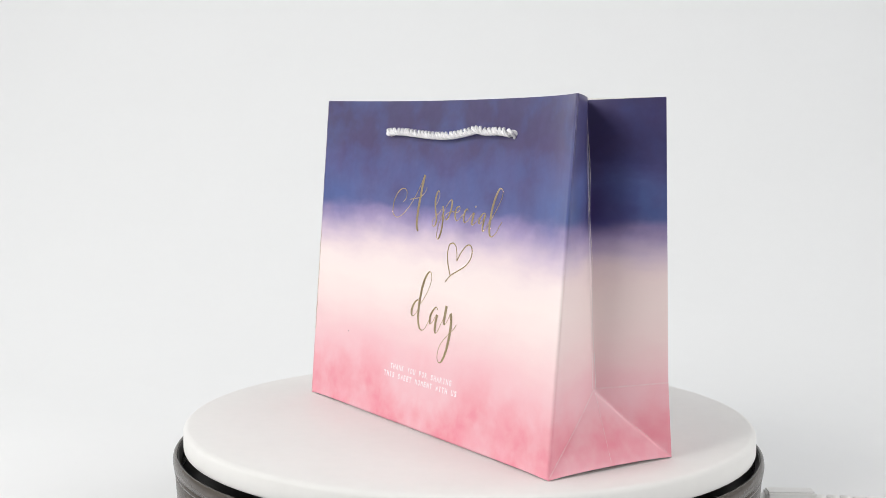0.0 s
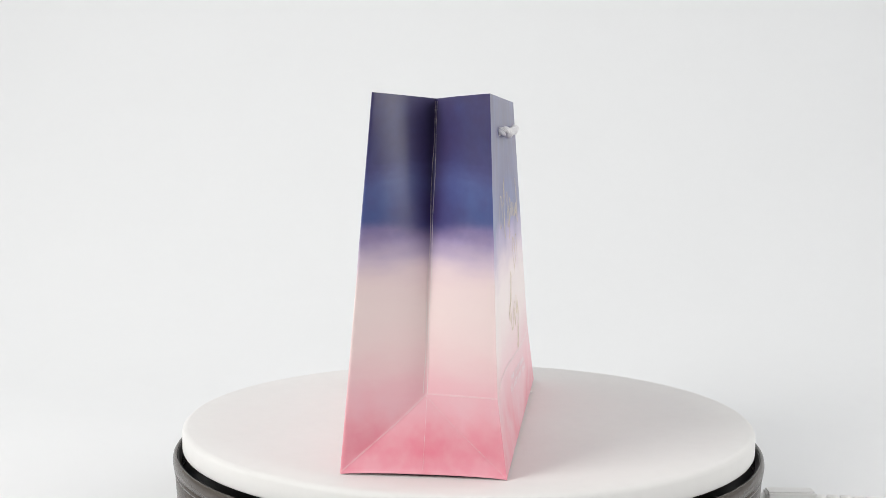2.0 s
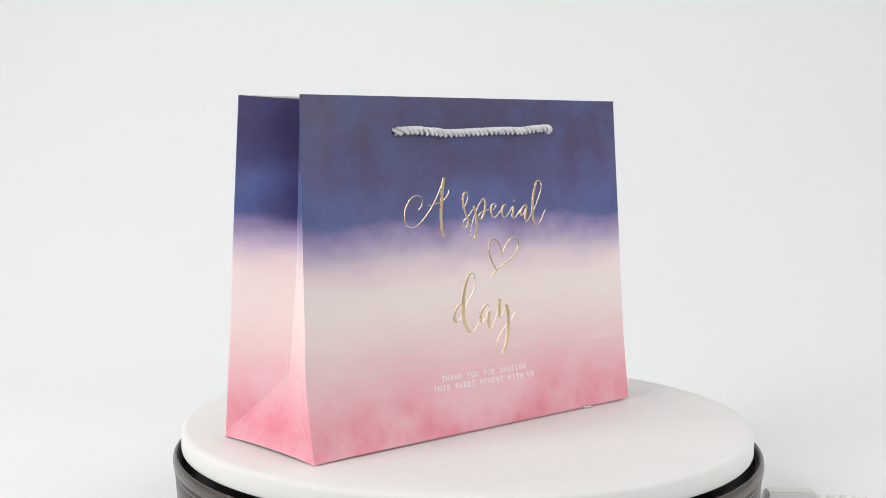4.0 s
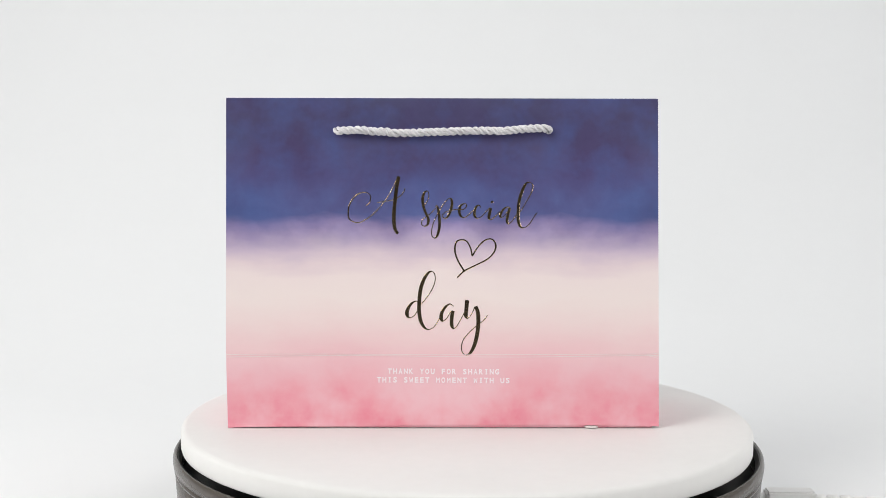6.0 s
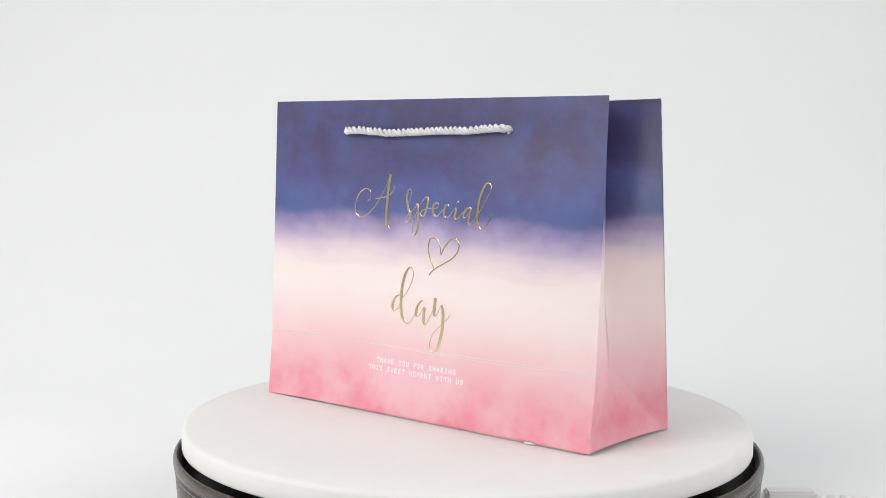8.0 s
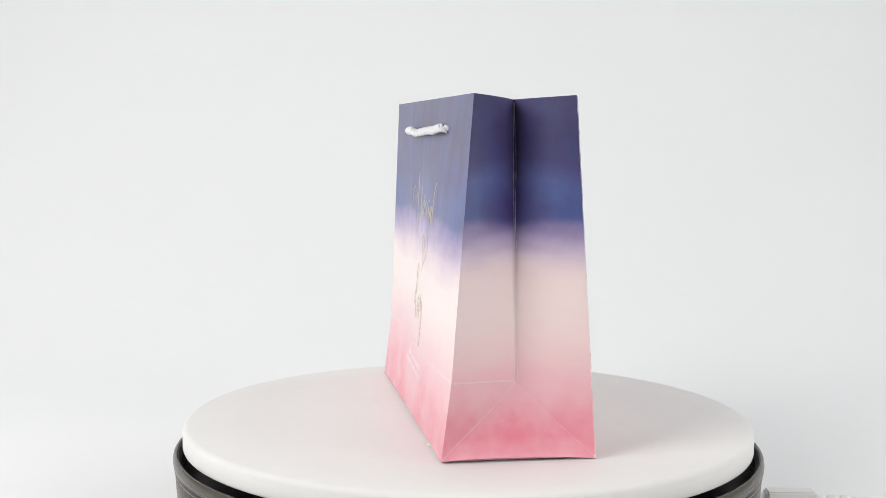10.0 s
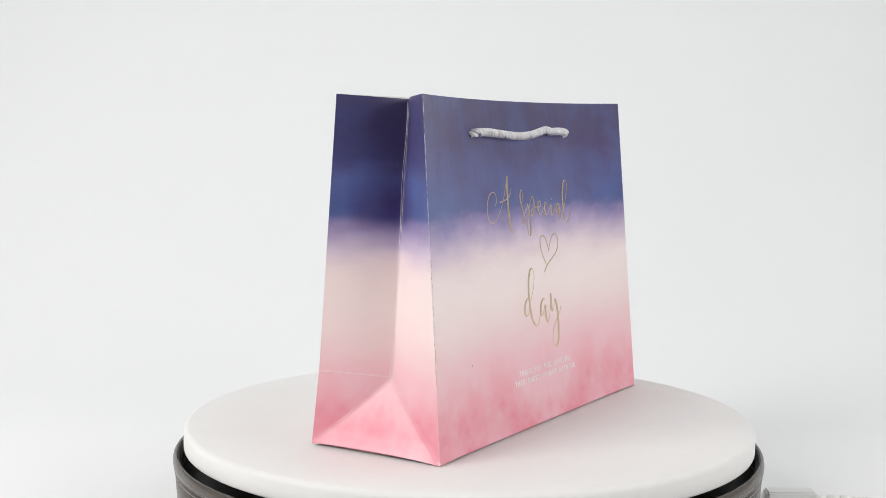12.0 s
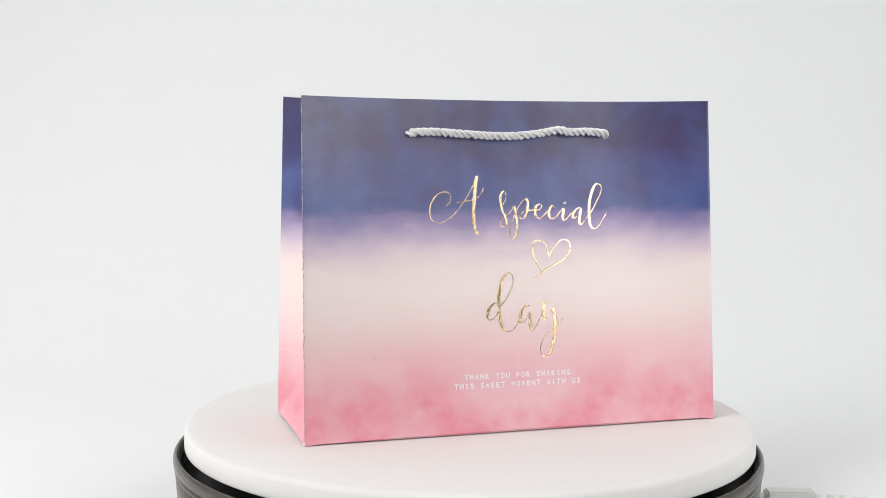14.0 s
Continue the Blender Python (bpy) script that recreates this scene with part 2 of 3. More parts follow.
def backdrop():
    """A white sheet that lies on the floor and curves up behind the turntable."""
    line = [(-0.36, FLOOR), (0.3, FLOOR)]
    line += [(0.3 + 1.3 * math.sin(a), FLOOR + 1.3 - 1.3 * math.cos(a)) for a in np.linspace(0.03, math.pi / 2, 48)]
    line += [(1.6, 2.4)]
    bm = bmesh.new()
    rings = []
    for x in (-1.9, 1.9):
        front = [bm.verts.new((x, y, z)) for y, z in line]
        back = []
        for k, (y, z) in enumerate(line):
            y0, z0 = line[max(k - 1, 0)]
            y1, z1 = line[min(k + 1, len(line) - 1)]
            d = Vector((y1 - y0, z1 - z0)).normalized()
            back.append(bm.verts.new((x, y + 0.003 * d.y, z - 0.003 * d.x)))
        rings.append(front + back[::-1])
    ring_faces(bm, rings)
    for ring in rings:
        bm.faces.new(ring)
    ob = part("backdrop", bm, SWEEP)
    for f in ob.data.polygons:
        f.use_smooth = len(f.vertices) == 4
    return tagged(ob, "seamless white paper backdrop sweeping up behind the turntable", "backdrop", kind="structure")


def room():
    low, high, x, y0, y1, d = FLOOR - 0.004, 2.7, 2.4, -2.4, 2.0, 0.1
    for name, tone, mat, size in (
        ("floor", "charcoal", DARK_WALL, (-x - d, x + d, y0 - d, y1 + d, low - d, low)),
        ("ceiling", "white", PALE_WALL, (-x - d, x + d, y0 - d, y1 + d, high, high + d)),
        ("wall_north", "grey", WALL, (-x - d, x + d, y1, y1 + d, low, high)),
        ("wall_south", "charcoal", DARK_WALL, (-x - d, x + d, y0 - d, y0, low, high)),
        ("wall_west", "white", PALE_WALL, (-x - d, -x, y0, y1, low, high)),
        ("wall_east", "white", PALE_WALL, (x, x + d, y0, y1, low, high)),
    ):
        kind = name.split("_")[0]
        tagged(part(name, box(*size), mat), "plain " + tone + " painted studio " + kind, kind, kind="structure")


backdrop()
room()

# ---------------------------------------------------------------- the turntable
RIM = 0.1762
OFF = (0.00062, -0.00072)


def turntable():
    stand = tagged(new("turntable"), "motorised display turntable with white platter and dark grey base", "turntable")
    z = FLOOR
    part("base", lathe([
        (0.168, z), (0.1755, z), (0.1778, z + 0.004), (0.1798, z + 0.018), (0.1808, z + 0.0340), (0.1794, z + 0.0346), (0.1794, z + 0.0355), (0.1812, z + 0.0361),
        (0.1814, z + 0.0375), (0.1800, z + 0.0380), (0.1800, z + 0.0389), (0.1818, z + 0.0394),
        (0.1821, z + 0.0425), (0.1818, z + 0.0449), (0.1810, z + 0.0462), (0.1802, z + 0.0465), (0.1796, z + 0.0461), (0.1793, z + 0.0450),
        (0.1784, z + 0.0440), (0.1776, z + 0.0428), (0.1773, z + 0.0415), (0.1771, z + 0.0300), (0.165, z + 0.0295)], 220), HOUSING, stand, "dark grey plastic base with fine grooves", True)
    part("rubber_ring", lathe([(0.1795, z + 0.0452), (0.1791, z + 0.0459), (0.1786, z + 0.0452), (0.1779, z + 0.0440), (0.1770, z + 0.0432), (0.1767, z + 0.0418)], 200, close=False), RUBBER, stand, "dark brown rubber ring inside the rim", True)
    part("recess", lathe([(0.164, z + 0.020), (0.1766, z + 0.020), (0.1766, z + 0.0330), (0.150, z + 0.0340), (0.05, z + 0.038), (0.012, z + 0.038)], 120), RECESS, stand, "black recess under the platter", True)
    part("spindle", lathe([(0.011, z + 0.034), (0.011, z + 0.0485), (0.010, z + 0.0487)], 40), HOUSING, stand, "", True)
    top = lathe([
        (0.165, -0.0132), (RIM - 0.001, -0.0132), (RIM - 0.0003, -0.0129), (RIM, -0.0120), (RIM, -0.0030), (RIM - 0.0005, -0.0016),
        (RIM - 0.0017, -0.0005), (RIM - 0.0036, 0.0), (RIM - 0.02, 0.0), (0.08, 0.0), (0.02, 0.0)], 220, origin=(*OFF, 0))
    disc = part("platter", top, PLATTER, stand, "round white acrylic platter", True)
    return stand, disc


table, platter = turntable()


def power_plug():
    """The supply plug in the side of the base."""
    plug = tagged(new("power_plug"), "pale grey power plug and cable in the turntable base", "power plug")
    y, z = 0.012, FLOOR + 0.0066
    part("neck", lathe([(0.0030, 0.180), (0.0042, 0.1805), (0.0042, 0.1910), (0.0034, 0.1920)], 28, "x", (0, y, z)), PLUG, plug, "grey metal neck", True)
    part("shell", box(0.1912, 0.2225, y - 0.0062, y + 0.0062, z - 0.0062, z + 0.0062, 0.0012, 3), PLUG, plug, "", False)
    for k in range(5):
        x, r = 0.2230 + 0.0082 * k, 0.0036 - 0.0003 * k
        part("strain_relief", lathe([(r * 0.7, x - 0.001), (r, x), (r, x + 0.0058), (r * 0.7, x + 0.0066), (r * 0.66, x + 0.0076)], 24, "x", (0, y, z)), PLUG, plug, "", True)
    way = [(0.2600, y, z), (0.280, y, z - 0.001), (0.31, y + 0.004, z - 0.0040), (0.36, y + 0.004, FLOOR + 0.0021), (0.50, y - 0.03, FLOOR + 0.0021), (0.75, y - 0.16, FLOOR + 0.0021), (1.2, y - 0.22, FLOOR + 0.0021)]
    part("cable", tube([Vector(p) for p in spline(way)], 0.0020, 12), PLUG, plug, "", True)
    return plug


power_plug()

# ---------------------------------------------------------------- the gift bag
# corners in metres: A is one broad face, B the other; L and R as one looks at the face
A_FOOT = (Vector((-0.1142, -0.0505, 0.0002)), Vector((0.1465, -0.0512, 0.0002)))
A_HEAD = (Vector((-0.1124, -0.0375, 0.1980)), Vector((0.1467, -0.0358, 0.1980)))
B_FOOT = (Vector((0.1452, 0.0362, 0.0002)), Vector((-0.1144, 0.0351, 0.0013)))
B_FOLD = (Vector((0.1467, 0.0310, 0.0431)), Vector((-0.1144, 0.0297, 0.0443)))
B_HEAD = (Vector((0.1459, 0.0257, 0.1973)), Vector((-0.1127, 0.0184, 0.1985)))
FOLD_T = 0.218
MID_X = 0.0166
SHEET = 0.0004


def edge_a(k, t):
    return A_FOOT[k].lerp(A_HEAD[k], t)


def edge_b(k, t):
    return B_FOOT[k].lerp(B_FOLD[k], t / FOLD_T) if t < FOLD_T else B_FOLD[k].lerp(B_HEAD[k], (t - FOLD_T) / (1 - FOLD_T))


def rolled(away, t):
    """How far the front's corner is rounded off at a distance from its edge."""
    reach = 0.0020 + 0.0022 * t
    return Vector((-0.7, 0.7, 0)) * 0.52 * reach * max(0.0, 1 - away / reach) ** 2


def face_a(s, t):
    p = rolled((1 - s) * 0.26, t) + edge_a(0, t).lerp(edge_a(1, t), s)
    hump = 4 * s * (1 - s)
    # the face sags inwards, more and more towards the mouth of the bag
    p.y += 0.0150 * t * (1 - ((s - 0.62) / 0.38) ** 3.4 if s > 0.62 else 1 - ((0.62 - s) / 0.62) ** 2.7)
    p.z -= 0.0013 * hump * t ** 6
    p.z += 0.0017 * hump ** 0.5 * max(0.0, 1 - t / 0.12)
    return p


def face_b(s, t):
    p = edge_b(0, t).lerp(edge_b(1, t), s)
    hump = 4 * s * (1 - s)
    # a shallow wave across, which dies out towards the mouth
    fade = min(1.0, max(0.0, (t - 0.66) / 0.26))
    p.y += (0.0006 * hump - 0.0021 * math.sin(2 * math.pi * s)) * min(1.0, t / 0.12) * (1 - fade * fade * (3 - 2 * fade))
    p.z += 0.0012 * hump ** 0.5 * max(0.0, 1 - t / 0.12)
    return p


def soft_min(a, b, k):
    h = max(k - abs(a - b), 0) / k
    return min(a, b) - h * h * k * 0.25


def gusset(first, second, sign):
    """A side that is folded inwards along its middle, with a triangle at its foot."""
    def at(s, t):
        p = first(t).lerp(second(t), s)
        if sign > 0:
            p += rolled(s * (second(t) - first(t)).length * 1.35, t)
        rise = min(1, t / 0.203)
        deep = 0.0160 + (0.0305 - 0.0160) * max(0, (t - 0.203) / 0.797)
        v = soft_min(2 * s, 2 - 2 * s, 0.03)
        pinch = 0.34 * min(1.0, max(0.0, (t - 0.21) / 0.45))
        v = v * (1 - pinch) + pinch * v ** 3
        p.x -= sign * deep * max(0.0, soft_min(v, rise, 0.04))
        p.z -= 0.0022 * (1 - abs(2 * s - 1)) * t ** 6
        p.z += 0.0016 * (4 * s * (1 - s)) ** 0.6 * max(0.0, 1 - t / 0.12)
        return p
    return at


side_1 = gusset(lambda t: edge_a(1, t), lambda t: edge_b(0, t), 1)
side_2 = gusset(lambda t: edge_b(1, t), lambda t: edge_a(0, t), -1)


def normal_at(surface, s, t):
    e = 0.004
    du = surface(min(s + e, 1), t) - surface(max(s - e, 0), t)
    dv = surface(s, min(t + e, 1)) - surface(s, max(t - e, 0))
    return du.cross(dv).normalized()


def sheet(surface, nu, nv, close=()):
    """A paper panel: printed outside, white inside and at its cut edges."""
    bm = bmesh.new()
    outer, inner = [], []
    columns = sorted({i / nu for i in range(nu + 1)} | set(close))
    nu = len(columns) - 1
    for j in range(nv + 1):
        a, b = [], []
        for i in range(nu + 1):
            s, t = columns[i], j / nv
            p = surface(s, t)
            a.append(bm.verts.new(p))
            b.append(bm.verts.new(p - (0 if i in (0, nu) else SHEET) * normal_at(surface, s, t)))
        outer.append(a)
        inner.append(b)
    for j in range(nv):
        for i in range(nu):
            bm.faces.new((outer[j][i], outer[j][i + 1], outer[j + 1][i + 1], outer[j + 1][i])).smooth = True
            f = bm.faces.new((inner[j][i], inner[j + 1][i], inner[j + 1][i + 1], inner[j][i + 1]))
            f.smooth, f.material_index = True, 1
    for j in (0, nv):
        for i in range(nu):
            ring = [bm.verts.new(v.co) for v in (outer[j][i], outer[j][i + 1], inner[j][i + 1], inner[j][i])]
            bm.faces.new(ring if j else ring[::-1])
    return bm


def outwards(bm, way):
    """Turns all faces round if most of them look away from a direction."""
    bm.normal_update()
    if sum(f.normal.dot(way) * f.calc_area() for f in bm.faces) < 0:
        bmesh.ops.reverse_faces(bm, faces=bm.faces[:])


def ribbon(surface, path, width, lift=0.0001, thick=0.00012, bevel=0.0):
    """A thin raised band along (s, t) points of a surface. width: metres, or a function of the way along."""
    bm = bmesh.new()
    pts = [surface(min(max(s, 0), 1), min(max(t, 0), 1)) for s, t in path]
    nor = [normal_at(surface, min(max(s, 0), 1), min(max(t, 0), 1)) for s, t in path]
    rings = []
    for k, (p, n) in enumerate(zip(pts, nor)):
        d = (pts[min(k + 1, len(pts) - 1)] - pts[max(k - 1, 0)]).normalized()
        w = (width(k) if callable(width) else width) / 2
        side = d.cross(n).normalized()
        flat = max(0.3, 1 - bevel / w) if bevel else 0.88
        rings.append([bm.verts.new(p + side * x * w + n * h) for x, h in ((-1, lift), (-flat, lift + thick), (flat, lift + thick), (1, lift))])
    ring_faces(bm, rings)
    bm.faces.new(rings[0])
    bm.faces.new(rings[-1])
    bmesh.ops.recalc_face_normals(bm, faces=bm.faces[:])
    return bm


def score(surface, path, width, tall=0.00012):
    """A scored fold: two fine ridges with a groove between them, in a bmesh."""
    bm = bmesh.new()
    path = [(min(max(s, 0.002), 0.998), min(max(t, 0.002), 0.998)) for s, t in path]
    pts = [surface(s, t) for s, t in path]
    nor = [normal_at(surface, s, t) for s, t in path]
    rings = []
    for k, (p, n) in enumerate(zip(pts, nor)):
        d = (pts[min(k + 1, len(pts) - 1)] - pts[max(k - 1, 0)]).normalized()
        side = d.cross(n).normalized()
        high = tall * (0.75 + 0.5 * noise.noise(p * 260))
        w = width / 2 * (0.9 + 0.3 * noise.noise(p * 190))
        rings.append([bm.verts.new(p + side * x * w + n * (0.00003 + high * h)) for x, h in ((-1, 0), (-0.78, 0.8), (-0.6, 1), (-0.42, 0.8), (-0.15, 0.1), (0.15, 0.1), (0.42, 0.8), (0.6, 1), (0.78, 0.8), (1, 0))])
    ring_faces(bm, rings, False)
    outwards(bm, nor[len(nor) // 2])
    for f in bm.faces:
        f.smooth = True
    return bm


# hand lettering: strokes of (across, up) in millimetres from the middle of the face
LETTERS = {
    "A": [[(-46.4, 134.1), (-44.1, 136.2), (-43.7, 140.2), (-46.1, 142.1), (-49.5, 141.9), (-53.2, 139.5), (-56.2, 134.8), (-56.9, 130.7), (-56.6, 126.7), (-54.2, 124.6), (-50.8, 124), (-47.4, 125.3), (-43.7, 127.7), (-39.3, 131.8), (-33.9, 138.6), (-29.9, 145.4), (-27.6, 150.8), (-26.9, 151.8)],
          [(-26.7, 151.8), (-27.9, 145.4), (-28.9, 136.9), (-29.5, 130.2), (-29.5, 124.4), (-28.8, 120), (-27.1, 117.3)],
          [(-39.7, 136), (-34.3, 136.9), (-29.6, 137.9), (-25.8, 140), (-23.5, 142.7), (-23, 144.7)]],
    "s": [[(-11.6, 134), (-9.6, 136.7), (-8.6, 140.1), (-9.3, 142.8), (-11, 142.4), (-12.3, 139), (-12, 134.6), (-10.6, 130.2), (-8.9, 126.5), (-9.2, 123.1), (-11.2, 121.8), (-12.9, 123.1), (-12.3, 125.8), (-10.2, 127.5), (-7.5, 129.6), (-4.5, 132.6)]],
    "p": [[(-4.8, 133.7), (-3.5, 133.7), (-2.5, 129.3), (-2.1, 122.8), (-3.1, 117.1), (-4.8, 114.7), (-6.5, 115.7), (-6.8, 119.1), (-5.8, 123.8), (-3.5, 128.9), (-0.1, 134.7), (2.9, 138.1), (4.6, 138.4), (5.3, 135.7), (4.6, 131.7), (3, 127.9), (0.9, 126.6), (-0.8, 128.3)],
          [(-0.8, 128.3), (1.9, 130.6), (6, 131.7), (9.4, 132)]],
    "e": [[(9.4, 132), (12.1, 132), (13.8, 133.4), (13.8, 135.1), (12.4, 135.4), (10.4, 134.1), (9.7, 131), (10.4, 128.3), (12.5, 127), (15.2, 128.7), (17.9, 131.4)]],
    "c": [[(22.3, 133.1), (21.9, 134.4), (20.2, 134.1), (18.9, 131.4), (18.9, 128.3), (20.3, 126.7), (23, 127.7), (25.7, 130.7), (28, 133.1)]],
    "i": [[(28.4, 132.8), (28, 130.1), (27.4, 127), (28.8, 126), (31.1, 127.7), (34.1, 130.8)], [(28.9, 136.9), (29.2, 136.6), (29.3, 136.3), (29.4, 136)]],
    "a": [[(40.2, 132.5), (38.9, 133.5), (36.5, 132.5), (34.5, 129.4), (34.5, 127.4), (36.2, 127.7), (38.2, 130.1), (39.9, 132.8)], [(39.9, 132.8), (38.9, 128.8), (38.3, 125.4), (39.3, 123.3), (41.3, 125), (44, 128.8)]],
    "l": [[(44, 128.8), (46.7, 131.5), (50, 136.9), (53, 142.4), (53.7, 146.4), (52.3, 148.1), (49.9, 147.8), (47.6, 143.7), (45.6, 137.3), (45, 130.5), (45.1, 125.4), (46.4, 121.7), (48.8, 121), (51.9, 123.4), (54.2, 127.1), (56.2, 129.9)]],
    "d": [[(-15.5, 75.9), (-17.5, 76.5), (-20.5, 74.5), (-22.6, 70.4), (-22.2, 67.3), (-20.5, 66.6), (-18.1, 68), (-15.8, 71.8)],
          [(-14.1, 74.8), (-10.4, 79.3), (-7, 85.1), (-5.7, 90.2), (-6.7, 94), (-9.1, 94.3), (-11.8, 91.2), (-14.1, 85.4), (-15.1, 79.3), (-15.4, 71.4), (-14.4, 64.6), (-12, 60.5), (-9.3, 59.5), (-6.2, 61.2), (-3.2, 66), (-0.5, 71.5)]],
    "a ": [[(5.3, 73.5), (3.3, 74.9), (0.9, 73.5), (-1.5, 70.1), (-2.1, 66.3), (-1.1, 64.6), (1.3, 66.3), (3.6, 70.1), (5, 70.8)], [(5, 70.8), (4.3, 66.7), (4.3, 62.3), (5.4, 60.2), (7.4, 61.6), (10.1, 66.4), (12.5, 70.8)]],
    "y": [[(13.5, 77.3), (13.1, 72.5), (12.8, 68.1), (13.9, 66.4), (15.9, 68.4), (17.9, 72.5)],
          [(18.6, 73.6), (20, 69.8), (20.3, 64), (19.7, 57.2), (18.1, 50.3), (15.7, 45.5), (13, 44.1), (10.9, 45.5), (10.2, 48.9), (11.6, 53.7), (15.3, 58.2), (20, 62.3), (23.7, 65.4), (25.8, 68.1)]],
}
HEART = [[(17.6, 103.9), (16.7, 108.3), (14.6, 112.4), (11.5, 113.7), (8.1, 112.4), (7.2, 107.3), (8.9, 101.5), (12.7, 95)],
         [(17.6, 103.9), (20.7, 109), (25.1, 113.4), (29.2, 114.1), (31.6, 111.1), (30.9, 106.7), (26.9, 102.2), (19.1, 98.1), (12.9, 94.9), (8.6, 90.9)]]
BROAD = {"A": 2.2, "d": 2.3, "a ": 2.2, "y": 2.4, "l": 1.9, "i": 1.8}


def on_face(surface, u, h):
    """The place (s, t) on a face for u across and h up, in millimetres."""
    t = h / 1000 / BAG_TALL
    a, b = surface(0, t), surface(1, t)
    x = MID_X + (u if b.x > a.x else -u) / 1000
    return (x - a.x) / (b.x - a.x), t


def stroke(surface, points, thin, broad, bm, du, dh=0.0, slant=0.0):
    way = spline(points, 8)
    widths = []
    for k in range(len(way)):
        d = way[min(k + 1, len(way) - 1)] - way[max(k - 1, 0)]
        fall = max(0.0, -d[1] / (np.hypot(*d) + 1e-9))
        widths.append(thin + (broad - thin) * fall ** 1.6)
    widths = np.convolve(np.pad(widths, 4, mode="edge"), np.ones(9) / 9, "valid")
    made = ribbon(surface, [on_face(surface, u + du, h + dh + slant * u) for u, h in way], lambda k: widths[k] / 1000, 0.00007, 0.00004, 0.00012)
    mesh = bpy.data.meshes.new("stroke")
    made.to_mesh(mesh)
    made.free()
    bm.from_mesh(mesh)
    bpy.data.meshes.remove(mesh)


def lettering(surface, panel, du_foil, du_day, du_text, dh=0.0, slant=0.0):
    for name, strokes in LETTERS.items():
        bm = bmesh.new()
        for k, points in enumerate(strokes):
            broad = 0.85 if name == "A" and k != 1 else BROAD.get(name, 1.65)
            stroke(surface, points, 0.55, broad, bm, du_day if name in ("d", "a ", "y") else du_foil, dh, slant)
        part("letter", bm, FOIL, panel, "gold foil script letter " + name.strip(), False)
    bm = bmesh.new()
    for points in HEART:
        stroke(surface, points, 0.85, 1.0, bm, du_foil, dh, slant)
    part("heart", bm, FOIL, panel, "gold foil outlined heart", False)
    for words, h in (("THANK YOU FOR SHARING", 32.65), ("THIS SWEET MOMENT WITH US", 27.45)):
        part("text_line", typed(surface, words, h + dh, 3.23, 3.0, du_text), WHITE_INK, panel, "small white printed words " + words, False)


# two capitals drawn as simple outlines in the manner of typewriter faces
EM = [(-0.34, 0), (-0.34, 1), (-0.20, 1), (0, 0.62), (0.20, 1), (0.34, 1), (0.34, 0), (0.17, 0), (0.17, 0.64), (0.06, 0.38), (-0.06, 0.38), (-0.17, 0.64), (-0.17, 0)]
DOUBLE_U = [(-0.37, 1), (-0.21, 1), (-0.155, 0.38), (-0.07, 0.72), (0.07, 0.72), (0.155, 0.38), (0.21, 1), (0.37, 1), (0.26, 0), (0.11, 0), (0, 0.40), (-0.11, 0), (-0.26, 0)]
GLYPHS = {"M": (EM, [tuple(range(12, -1, -1))], 0.68), "W": (DOUBLE_U, [tuple(range(12, -1, -1))], 0.74)}


def glyph(ch):
    """The outline of a capital, in units of its height, as a flat mesh centred on its middle."""
    if ch not in GLYPHS:
        curve = bpy.data.curves.new("type", "FONT")
        curve.body, curve.resolution_u = ch, 3
        curve.offset = 0.040
        ob = new("type", curve)
        mesh = bpy.data.meshes.new_from_object(ob.evaluated_get(bpy.context.evaluated_depsgraph_get()))
        bpy.data.objects.remove(ob)
        bpy.data.curves.remove(curve)
        xs = [v.co.x for v in mesh.vertices]
        ys = [v.co.y for v in mesh.vertices]
        mid, tall = (min(xs) + max(xs)) / 2, 0.69
        GLYPHS[ch] = ([((v.co.x - mid) / tall, v.co.y / tall) for v in mesh.vertices], [tuple(p.vertices) for p in mesh.polygons], (max(xs) - min(xs)) / tall)
        bpy.data.meshes.remove(mesh)
    return GLYPHS[ch]


def typed(surface, words, h, pitch, tall, du):
    """A line of even-pitched capitals on a face."""
    bm = bmesh.new()
    for k, ch in enumerate(words):
        if ch == " ":
            continue
        verts, faces, wide = glyph(ch)
        mid = (k - (len(words) - 1) / 2) * pitch + du
        sx = min(1.08, 0.76 * pitch / tall / wide) if ch != "I" else 1.0
        made = []
        for x, y in verts:
            s, t = on_face(surface, mid + x * sx * tall, h + y * tall)
            made.append(bm.verts.new(surface(s, t) + 0.00016 * normal_at(surface, s, t)))
        for f in faces:
            bm.faces.new([made[j] for j in f])
        if ch == "I":
            for y in (0.07, 0.93):
                quad = []
                for x, dy in ((-0.27, -0.065), (0.27, -0.065), (0.27, 0.065), (-0.27, 0.065)):
                    s, t = on_face(surface, mid + x * tall, h + (y + dy) * tall)
                    quad.append(bm.verts.new(surface(s, t) + 0.00018 * normal_at(surface, s, t)))
                bm.faces.new(quad)
    bm.normal_update()
    out = normal_at(surface, 0.5, 0.15)
    bmesh.ops.reverse_faces(bm, faces=[f for f in bm.faces if f.normal.dot(out) < 0])
    return bm


